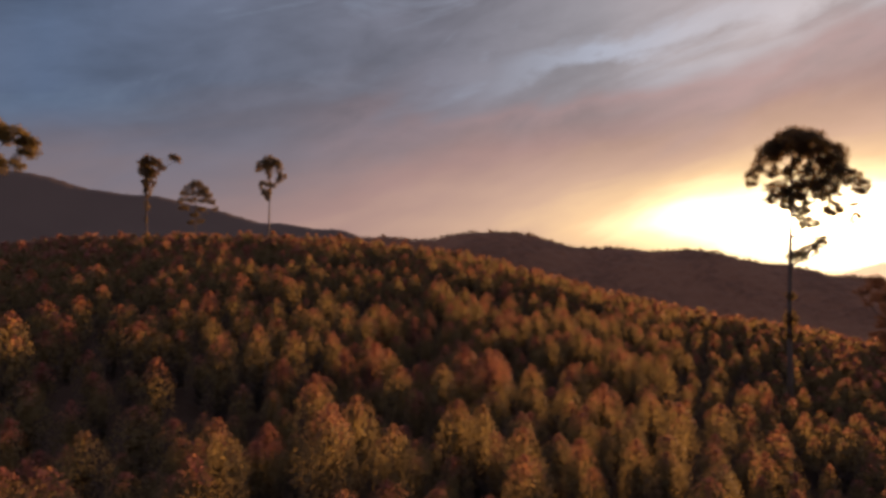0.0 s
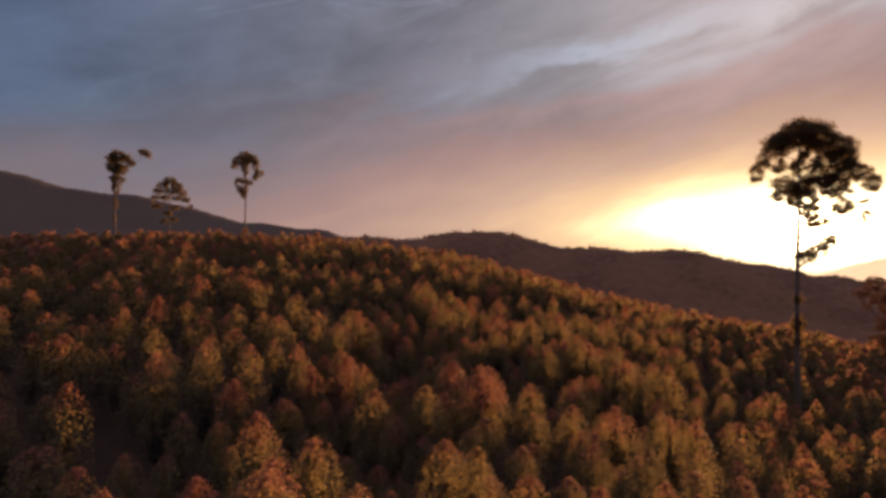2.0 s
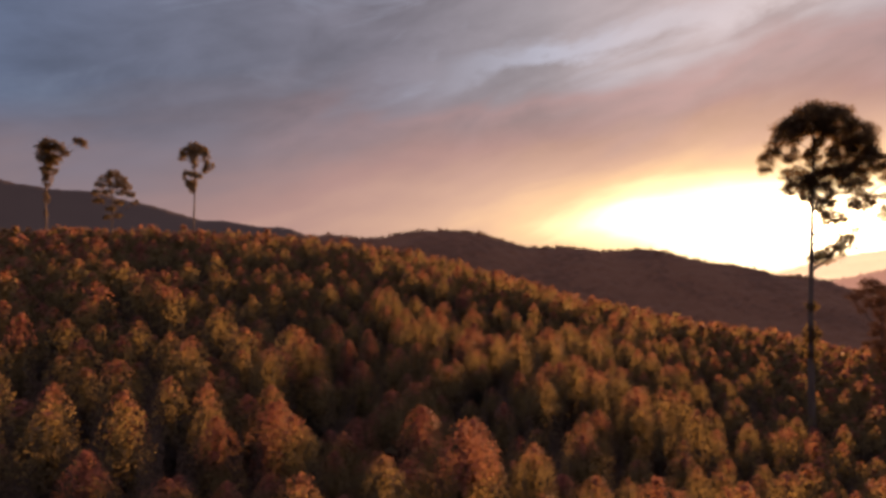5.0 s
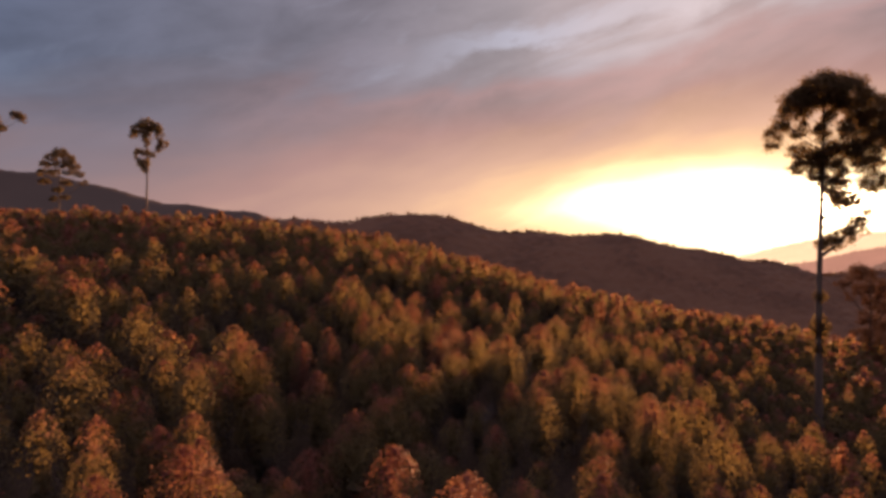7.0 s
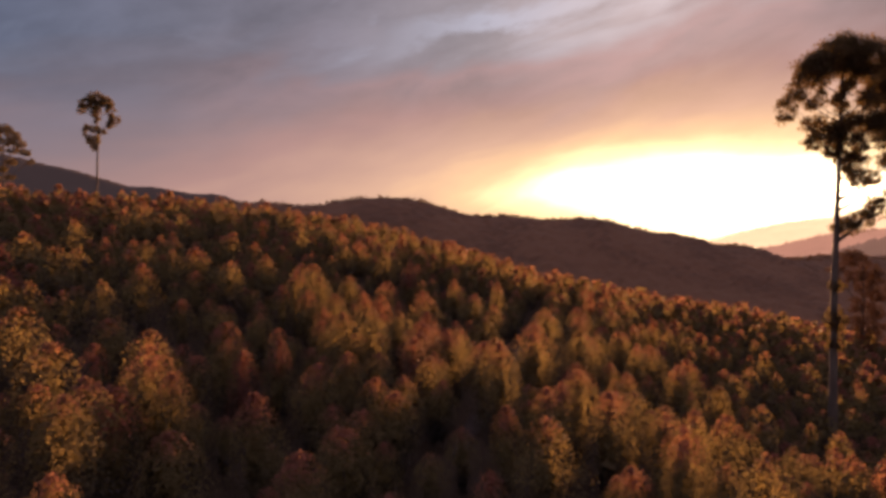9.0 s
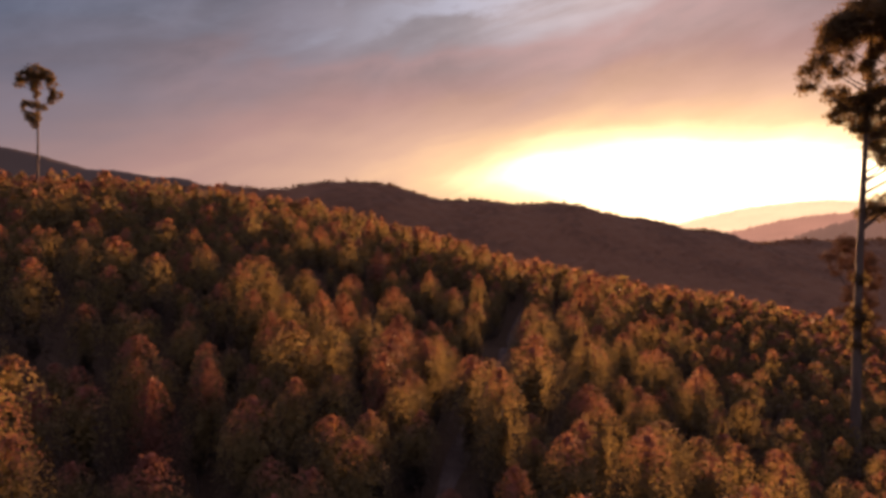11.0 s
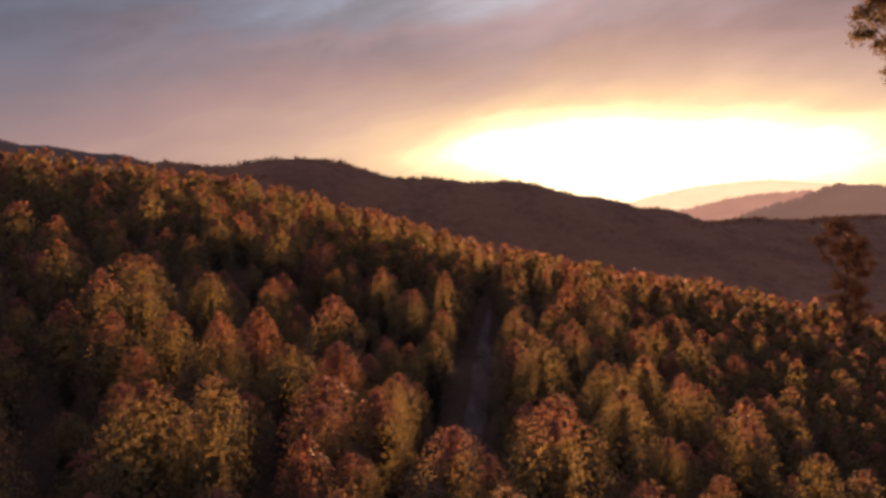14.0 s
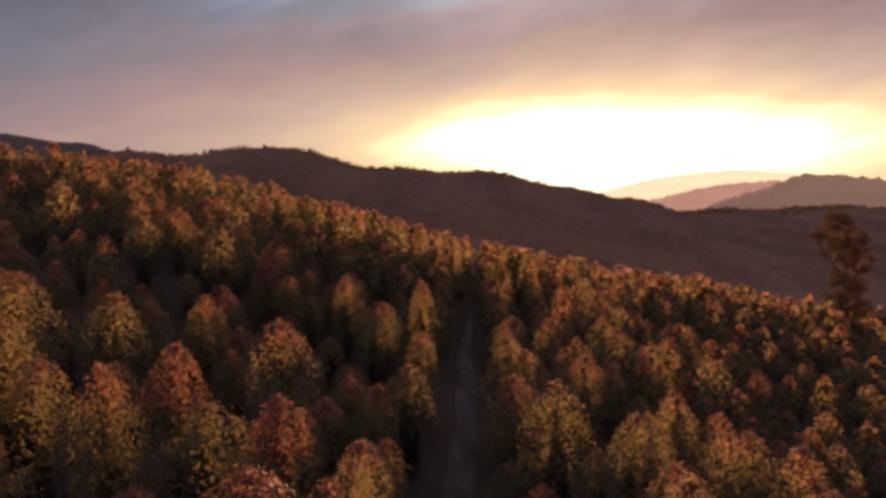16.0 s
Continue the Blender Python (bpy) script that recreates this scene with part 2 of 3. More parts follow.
def link(name, verts, faces, mat, smooth_shade=False, attrs=None):
    """A mesh object from numpy arrays; faces all have the same number of corners."""
    mesh = bpy.data.meshes.new(name)
    faces = np.asarray(faces, np.int32)
    k = faces.shape[1]
    mesh.vertices.add(len(verts)), mesh.loops.add(faces.size), mesh.polygons.add(len(faces))
    mesh.vertices.foreach_set("co", np.asarray(verts, np.float32).ravel())
    mesh.loops.foreach_set("vertex_index", faces.ravel())
    mesh.polygons.foreach_set("loop_start", np.arange(0, faces.size, k, dtype=np.int32))
    for key, values in (attrs or {}).items():
        mesh.attributes.new(key, "FLOAT", "POINT").data.foreach_set("value", np.asarray(values, np.float32))
    mesh.update(calc_edges=True)
    mesh.polygons.foreach_set("use_smooth", np.full(len(faces), smooth_shade))
    mesh.materials.append(mat)
    return new(name, mesh)


def build_ground():
    turns, rings = 400, 120
    a = np.linspace(0, 2 * np.pi, turns, endpoint=False)
    r = 3.0 * (4850 / 3.0) ** (np.arange(rings) / (rings - 1))
    x = np.concatenate([[0], np.outer(r, np.sin(a)).ravel()])
    y = np.concatenate([[60], 60 + np.outer(r, np.cos(a)).ravel()])
    verts = np.stack([x, y, height(x, y)], -1)
    i, j = np.meshgrid(np.arange(rings - 1), np.arange(turns), indexing="ij")
    p = lambda i, j: 1 + i * turns + j % turns
    quads = np.stack([p(i, j), p(i, j + 1), p(i + 1, j + 1), p(i + 1, j)], -1).reshape(-1, 4)
    centre = [(0, p(0, t), p(0, t + 1)) for t in range(turns)]
    mesh = bpy.data.meshes.new("ground")
    mesh.from_pydata(verts.tolist(), [], [tuple(q) for q in quads.tolist()] + [c[::-1] for c in centre])
    mesh.materials.append(SOIL)
    mesh.polygons.foreach_set("use_smooth", np.full(len(mesh.polygons), True))
    tagged(new("ground", mesh), "dark leaf-littered soil of rolling wooded hills", "ground", kind="structure")


build_ground()


def build_track():
    ys = np.arange(78, 142, 1.5)
    xs = road_x(ys) + 0.3 * np.sin(ys / 5.5) + 0.15 * np.sin(ys / 2.3)
    across = np.array([-0.9, -0.72, -0.45, -0.2, 0.2, 0.45, 0.72, 0.9])
    dip = np.array([0.0, 0.10, 0.05, 0.16, 0.16, 0.05, 0.10, 0.0])
    narrow = 0.35 + 0.65 * smooth(79, 90, ys)[:, None] - 0.25 * smooth(96, 112, ys)[:, None] - 0.65 * smooth(122, 141, ys)[:, None]
    vx = xs[:, None] + across[None, :] * 0.93 * narrow
    vy = ys[:, None] - across[None, :] * 0.37 * narrow
    vz = height(vx, vy) + 0.06 + dip[None, :]
    w = len(across)
    faces = [(i * w + j, i * w + j + 1, (i + 1) * w + j + 1, (i + 1) * w + j) for i in range(len(ys) - 1) for j in range(w - 1)]
    ob = link("road", np.stack([vx, vy, vz], -1).reshape(-1, 3), faces, DIRT, True)
    tagged(ob, "narrow pale dirt track between the plantation trees", "road", kind="structure")


build_track()

# trees ----------------------------------------------------------------------
rng = np.random.default_rng(7)


def blades(centres, outward, size, slim, gen, lift=0.35):
    """Leaf blades as small four-cornered kites round the given centres, loosely facing outward."""
    k = len(centres)
    normal = outward + gen.normal(0, 0.55, (k, 3)) + np.array([0, 0, lift])
    normal /= np.linalg.norm(normal, axis=1)[:, None]
    along = np.cross(normal, gen.normal(0, 1, (k, 3)))
    along /= np.linalg.norm(along, axis=1)[:, None]
    over = np.cross(normal, along)
    s = (size * gen.uniform(0.65, 1.35, k))[:, None]
    tip, side = along * s * 0.5, over * s * 0.5 * slim
    bend = normal * s * 0.12
    verts = np.stack([centres - tip, centres + side - bend, centres + tip, centres - side - bend], 1).reshape(-1, 3)
    return verts, np.arange(4 * k).reshape(-1, 4)


def bulge(u):
    """Outline of a young crown: egg-shaped, widest below the middle, narrowing to a blunt tip."""
    low = np.clip((0.38 - u) / 0.38, 0, 1)
    top = np.clip((u - 0.38) / 0.62, 0, 1)
    return (1 - 0.4 * low ** 2) * (1 - top ** 2.5) ** 0.53


def slips(centres, outward, size, gen):
    """Small three-cornered leaves, loosely facing outward."""
    k = len(centres)
    normal = outward + gen.normal(0, 0.32, (k, 3))
    normal /= np.linalg.norm(normal, axis=1)[:, None]
    along = np.cross(normal, gen.normal(0, 1, (k, 3)))
    along /= np.linalg.norm(along, axis=1)[:, None]
    over = np.cross(normal, along)
    s = (size * gen.uniform(0.6, 1.4, k))[:, None]
    verts = np.stack([centres + along * s * 0.7, centres - along * s * 0.4 + over * s * 0.5, centres - along * s * 0.4 - over * s * 0.5], 1).reshape(-1, 3)
    return verts, np.arange(3 * k).reshape(-1, 3)


def cone_crown(gen, count, size, wide=1.24, tall=6.0, base=1.0, folds=0.2):
    """Crown of one young tree: leaves over an egg-shaped outline with shallow folds and tufts; larger ones inside and a
    few broad ones round the stem are added to block light.
    """
    tufts = 46
    tu, ta, tp = gen.random(tufts) ** 0.8, gen.uniform(0, 6.283, tufts), gen.uniform(0.95, 1.2, tufts)
    pick = gen.integers(0, tufts, count)
    loose = gen.random(count) < 0.55
    u = np.clip(np.where(loose, gen.random(count) ** 0.95, tu[pick] + gen.normal(0, 0.035, count)), 0, 0.995)
    a = np.where(loose, gen.uniform(0, 6.283, count), ta[pick] + gen.normal(0, 0.22, count))
    p, q = gen.uniform(0, 6.283, 2)
    fold = 1 + folds * (np.sin(3 * a + 7 * u + p) * 0.6 + np.sin(5 * a - 11 * u + q) * 0.4)
    # hidden oversized leaves, added to stop sunlight passing through the crown
    inner = gen.random(count) < 0.2
    core = inner & (gen.random(count) < 0.13)
    u = np.where(core, np.minimum(u, gen.uniform(0.1, 0.74, count)), u)
    full = wide * bulge(u) * fold * np.where(loose | inner, 1, tp[pick])
    r = full * np.where(inner, gen.uniform(0.05, 0.5, count) * np.where(core, 0.5, 1), gen.uniform(0.4, 1.0, count) ** 0.4 * 1.1) + 0.05 * gen.random(count)
    z = base + tall * u + gen.normal(0, 0.06, count) + np.where(u > 0.95, gen.uniform(0, 0.25, count), 0)
    slope = np.clip((bulge(np.clip(u - 0.03, 0, 1)) - bulge(np.clip(u + 0.03, 0, 1))) * wide / (0.06 * tall), -0.6, 2.5)
    o = np.stack([np.cos(a), np.sin(a), slope + 0.1], -1)
    o /= np.linalg.norm(o, axis=1)[:, None]
    verts, faces = slips(np.stack([r * np.cos(a), r * np.sin(a), z], -1), o, np.where(core, np.maximum(0.62, size), size * np.where(inner, 2.0, 1.0)), gen)
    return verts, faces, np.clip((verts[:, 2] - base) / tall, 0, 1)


def stem(points, radii, sides=8):
    """A tapering round stem along points."""
    pts = [Vector(p) for p in points]
    verts, faces = [], []
    for i, p in enumerate(pts):
        way = (pts[min(i + 1, len(pts) - 1)] - pts[max(i - 1, 0)]).normalized()
        one = way.orthogonal().normalized()
        two = way.cross(one)
        for s in range(sides):
            t = 2 * math.pi * s / sides
            verts.append(p + (one * math.cos(t) + two * math.sin(t)) * radii[i])
    for i in range(len(pts) - 1):
        for s in range(sides):
            faces.append((i * sides + s, i * sides + (s + 1) % sides, (i + 1) * sides + (s + 1) % sides, (i + 1) * sides + s))
    return np.array([tuple(v) for v in verts]), np.array(faces)


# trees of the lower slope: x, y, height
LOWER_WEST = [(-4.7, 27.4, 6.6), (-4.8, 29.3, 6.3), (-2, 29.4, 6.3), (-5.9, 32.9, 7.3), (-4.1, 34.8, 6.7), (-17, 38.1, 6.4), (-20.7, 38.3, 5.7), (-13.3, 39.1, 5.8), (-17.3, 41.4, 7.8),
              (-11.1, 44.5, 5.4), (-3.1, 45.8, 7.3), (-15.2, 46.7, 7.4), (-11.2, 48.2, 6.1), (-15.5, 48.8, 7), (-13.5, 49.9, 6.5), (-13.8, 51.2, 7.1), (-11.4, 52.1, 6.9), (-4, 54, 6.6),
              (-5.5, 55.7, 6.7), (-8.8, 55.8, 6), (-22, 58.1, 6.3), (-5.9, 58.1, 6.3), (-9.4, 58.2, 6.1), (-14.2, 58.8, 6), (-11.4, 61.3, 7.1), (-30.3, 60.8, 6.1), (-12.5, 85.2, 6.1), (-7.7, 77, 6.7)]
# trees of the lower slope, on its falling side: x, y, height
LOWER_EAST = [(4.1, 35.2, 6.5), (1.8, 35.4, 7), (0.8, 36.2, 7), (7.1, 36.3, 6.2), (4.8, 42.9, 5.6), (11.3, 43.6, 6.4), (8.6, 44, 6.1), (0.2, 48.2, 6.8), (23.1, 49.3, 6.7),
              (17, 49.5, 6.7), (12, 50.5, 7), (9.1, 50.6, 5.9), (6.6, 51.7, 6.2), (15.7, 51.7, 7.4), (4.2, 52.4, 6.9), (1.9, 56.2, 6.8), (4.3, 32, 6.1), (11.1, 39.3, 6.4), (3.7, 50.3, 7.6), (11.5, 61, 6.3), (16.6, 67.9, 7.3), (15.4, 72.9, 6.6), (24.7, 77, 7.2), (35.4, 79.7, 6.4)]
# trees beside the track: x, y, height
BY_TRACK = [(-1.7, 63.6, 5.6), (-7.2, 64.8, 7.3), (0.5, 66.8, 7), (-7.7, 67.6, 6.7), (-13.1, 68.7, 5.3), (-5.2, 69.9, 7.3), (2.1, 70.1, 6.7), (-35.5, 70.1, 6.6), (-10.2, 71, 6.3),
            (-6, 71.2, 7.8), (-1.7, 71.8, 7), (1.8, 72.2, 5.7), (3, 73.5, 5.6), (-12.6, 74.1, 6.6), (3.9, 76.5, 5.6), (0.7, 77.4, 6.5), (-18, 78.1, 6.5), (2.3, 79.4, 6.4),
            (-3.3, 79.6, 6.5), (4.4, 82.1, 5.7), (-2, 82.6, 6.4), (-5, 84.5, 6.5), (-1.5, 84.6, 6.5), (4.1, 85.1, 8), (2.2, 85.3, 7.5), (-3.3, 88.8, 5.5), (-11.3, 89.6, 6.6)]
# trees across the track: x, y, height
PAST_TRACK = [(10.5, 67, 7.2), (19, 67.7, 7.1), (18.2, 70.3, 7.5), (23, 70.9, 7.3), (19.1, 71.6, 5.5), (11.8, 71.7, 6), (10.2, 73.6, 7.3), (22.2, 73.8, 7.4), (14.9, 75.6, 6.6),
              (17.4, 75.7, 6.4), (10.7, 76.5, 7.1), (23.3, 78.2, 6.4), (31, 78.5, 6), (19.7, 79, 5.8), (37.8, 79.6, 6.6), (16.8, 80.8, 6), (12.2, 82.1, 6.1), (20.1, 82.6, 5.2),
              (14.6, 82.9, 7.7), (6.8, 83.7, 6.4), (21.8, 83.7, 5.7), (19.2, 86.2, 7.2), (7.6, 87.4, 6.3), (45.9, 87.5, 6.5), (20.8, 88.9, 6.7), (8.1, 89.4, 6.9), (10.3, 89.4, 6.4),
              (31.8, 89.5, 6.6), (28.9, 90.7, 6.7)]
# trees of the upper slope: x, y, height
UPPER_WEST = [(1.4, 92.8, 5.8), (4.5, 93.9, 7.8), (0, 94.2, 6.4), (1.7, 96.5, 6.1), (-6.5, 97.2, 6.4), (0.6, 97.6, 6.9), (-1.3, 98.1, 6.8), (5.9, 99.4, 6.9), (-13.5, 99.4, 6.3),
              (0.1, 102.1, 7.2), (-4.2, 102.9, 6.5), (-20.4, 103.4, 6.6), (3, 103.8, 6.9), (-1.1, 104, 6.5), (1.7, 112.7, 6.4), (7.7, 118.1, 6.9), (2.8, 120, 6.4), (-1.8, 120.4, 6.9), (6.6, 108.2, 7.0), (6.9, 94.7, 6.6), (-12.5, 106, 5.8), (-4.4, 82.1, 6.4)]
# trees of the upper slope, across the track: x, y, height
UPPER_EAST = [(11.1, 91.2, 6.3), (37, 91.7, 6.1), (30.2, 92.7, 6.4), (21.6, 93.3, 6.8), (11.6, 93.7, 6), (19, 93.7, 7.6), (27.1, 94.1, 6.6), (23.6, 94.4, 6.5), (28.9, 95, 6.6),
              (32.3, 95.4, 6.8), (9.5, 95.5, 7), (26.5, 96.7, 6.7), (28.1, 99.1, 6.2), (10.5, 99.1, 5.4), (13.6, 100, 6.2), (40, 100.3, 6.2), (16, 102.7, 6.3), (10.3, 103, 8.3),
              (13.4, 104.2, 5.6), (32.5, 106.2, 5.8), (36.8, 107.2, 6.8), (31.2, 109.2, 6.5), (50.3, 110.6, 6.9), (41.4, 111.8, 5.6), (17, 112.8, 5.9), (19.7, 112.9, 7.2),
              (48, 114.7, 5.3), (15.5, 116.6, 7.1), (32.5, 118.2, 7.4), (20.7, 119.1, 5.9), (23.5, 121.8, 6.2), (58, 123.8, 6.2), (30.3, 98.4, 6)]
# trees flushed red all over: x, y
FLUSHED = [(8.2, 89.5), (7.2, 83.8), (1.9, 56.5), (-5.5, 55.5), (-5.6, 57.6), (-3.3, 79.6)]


def planted_places():
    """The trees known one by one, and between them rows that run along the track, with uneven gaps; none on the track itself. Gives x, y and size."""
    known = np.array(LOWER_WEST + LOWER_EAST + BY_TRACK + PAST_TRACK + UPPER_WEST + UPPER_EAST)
    turn = math.atan(0.395)
    step_row, step_tree = 2.9, 2.6
    ca, sa = math.cos(turn), math.sin(turn)
    i, j = np.meshgrid(np.arange(-80, 80), np.arange(-40, 170), indexing="ij")
    u = i * step_row + rng.normal(0, 0.4, i.shape) + 2.9
    w = j * step_tree + (i % 2) * 1.2 + rng.normal(0, 0.4, i.shape)
    x, y = (u * ca + w * sa).ravel(), (-u * sa + w * ca).ravel()
    keep = (y > -25) & (y < np.clip(245 - 0.6 * x, 185, 285)) & (x > np.maximum(-0.73 * y - 62, -150))
    keep &= x < np.minimum(np.maximum(0.66 * y + 55, 26 + 1.42 * (y - 68)), 175)
    gap = x - road_x(y)
    room = 0.7 + 1.8 * smooth(86, 97, y) - 1.1 * smooth(126, 140, y) + 0.25 * rng.random(x.shape)
    x = np.where(np.abs(gap) < room, road_x(y) + np.where(gap < 0, -room, room), x)
    keep &= rng.random(x.shape) > 0.05
    keep &= bell(x, y, -17, 44.5, 4.5, 5.5) < 0.5          # a small clearing
    x, y = x[keep], y[keep]
    near = np.min(np.hypot(x[:, None] - known[:, 0], y[:, None] - known[:, 1]), axis=1)
    x, y, near = x[near > 1.75], y[near > 1.75], near[near > 1.75]
    size = np.where(rng.random(len(x)) < 0.5, rng.normal(0.66, 0.07, len(x)), rng.normal(0.90, 0.07, len(x)))
    size = np.where(rng.random(len(x)) < 0.08, size + rng.uniform(0.06, 0.16, len(x)), size)
    size = (size * (1 + 0.10 * np.sin(x / 5.1 + 0.7 * np.sin(y / 7.3)) * np.sin(y / 6.1 + 1.0))).clip(0.55, 1.05)
    size = size * (0.80 + 0.19 * smooth(3, 14, near))
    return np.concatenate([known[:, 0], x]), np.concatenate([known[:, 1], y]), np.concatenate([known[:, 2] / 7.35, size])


def build_plantation():
    x, y, size = planted_places()
    z = height(x, y)
    girth = (size ** 0.7 * rng.normal(1.05, 0.16, len(x))).clip(0.72, 1.4)
    spin = rng.uniform(0, 6.283, len(x))
    # the stretch along the flight line is built tree by tree
    ax, ay, bx, by = 0.0, 36.0, 14.0, 104.0
    t = np.clip(((x - ax) * (bx - ax) + (y - ay) * (by - ay)) / ((bx - ax) ** 2 + (by - ay) ** 2), 0, 1)
    off = np.hypot(x - ax - t * (bx - ax), y - ay - t * (by - ay))
    order = np.argsort(off)
    near, rest = order[:300], order[300:]
    models = []
    flushed = np.min(np.hypot(x[:, None] - np.array(FLUSHED)[:, 0], y[:, None] - np.array(FLUSHED)[:, 1]), axis=1) < 1.0
    for k in range(8):
        gen = np.random.default_rng(100 + k)
        tree = new("plantation_tree")
        tv, tf = stem([(0, 0, -0.4), (0.03, 0.02, 2.2), (0, 0.04, 4.6), (0.02, 0, 6.5)], [0.10, 0.08, 0.05, 0.015], 7)
        trunk = link("trunk", tv, tf, BARK, True)
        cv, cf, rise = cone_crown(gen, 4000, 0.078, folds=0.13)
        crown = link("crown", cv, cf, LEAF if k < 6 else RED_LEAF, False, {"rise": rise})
        trunk.parent = crown.parent = tree
        tagged(tree, "young broad-coned plantation tree, olive leaves, rust-red tip" if k < 6 else "young plantation tree with wine-red leaves all over", "tree", "plantation trees along the hillside")
        models.append([tree])
    for count, k in enumerate(near):
        place = pose(x[k], y[k], z[k], rng.normal(0, 1.5), rng.normal(0, 1.5), math.degrees(spin[k]))
        used = models[6 + count % 2 if flushed[k] else count % 6]
        tree = used[0] if len(used) == 1 else copy_thing(used[0], place)
        used.append(tree)
        tree.matrix_basis = place
        tree.scale = (girth[k] * rng.uniform(0.93, 1.08), girth[k] * rng.uniform(0.93, 1.08), size[k])
    far = off[rest]
    # outskirts of the planting, to either side of the flight and behind its start
    edge = (y[rest] < 14) | (x[rest] < np.maximum(-0.73 * y[rest] - 14, -140)) | (x[rest] > np.maximum(0.66 * y[rest] + 12, 26 + 1.42 * (y[rest] - 68)))
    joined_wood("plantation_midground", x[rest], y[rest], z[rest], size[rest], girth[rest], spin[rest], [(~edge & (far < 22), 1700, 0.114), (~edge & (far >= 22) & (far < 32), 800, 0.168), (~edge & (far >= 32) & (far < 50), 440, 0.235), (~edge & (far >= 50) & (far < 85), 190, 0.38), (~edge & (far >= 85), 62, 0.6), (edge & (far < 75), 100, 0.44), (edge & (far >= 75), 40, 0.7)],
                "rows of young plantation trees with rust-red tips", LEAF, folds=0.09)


def joined_wood(name, x, y, z, size, girth, spin, tiers, label, mat, sheet=None, **shape):
    allv, allf, allr, allt, start = [], [], [], [], 0
    if sheet:
        allv, allf, start = [sheet[0]], [sheet[1]], len(sheet[0])
        allr, allt = [sheet[2]], [np.full(start, 0.5)]
    for keep, count, leaf in tiers:
        kinds = [cone_crown(np.random.default_rng(300 + count + k), count, leaf, **shape) for k in range(5)]
        for n, k in enumerate(np.flatnonzero(keep)):
            v, f, rise = kinds[n % 5]
            c, s = math.cos(spin[k]) * girth[k], math.sin(spin[k]) * girth[k]
            allv.append(np.stack([v[:, 0] * c - v[:, 1] * s + x[k], v[:, 0] * s + v[:, 1] * c + y[k], v[:, 2] * size[k] + z[k]], -1))
            allf.append(f + start)
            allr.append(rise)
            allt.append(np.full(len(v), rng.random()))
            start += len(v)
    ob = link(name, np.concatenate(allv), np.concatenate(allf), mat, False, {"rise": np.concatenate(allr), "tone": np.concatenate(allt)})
    tagged(ob, label, "trees", kind="stuff")


build_plantation()


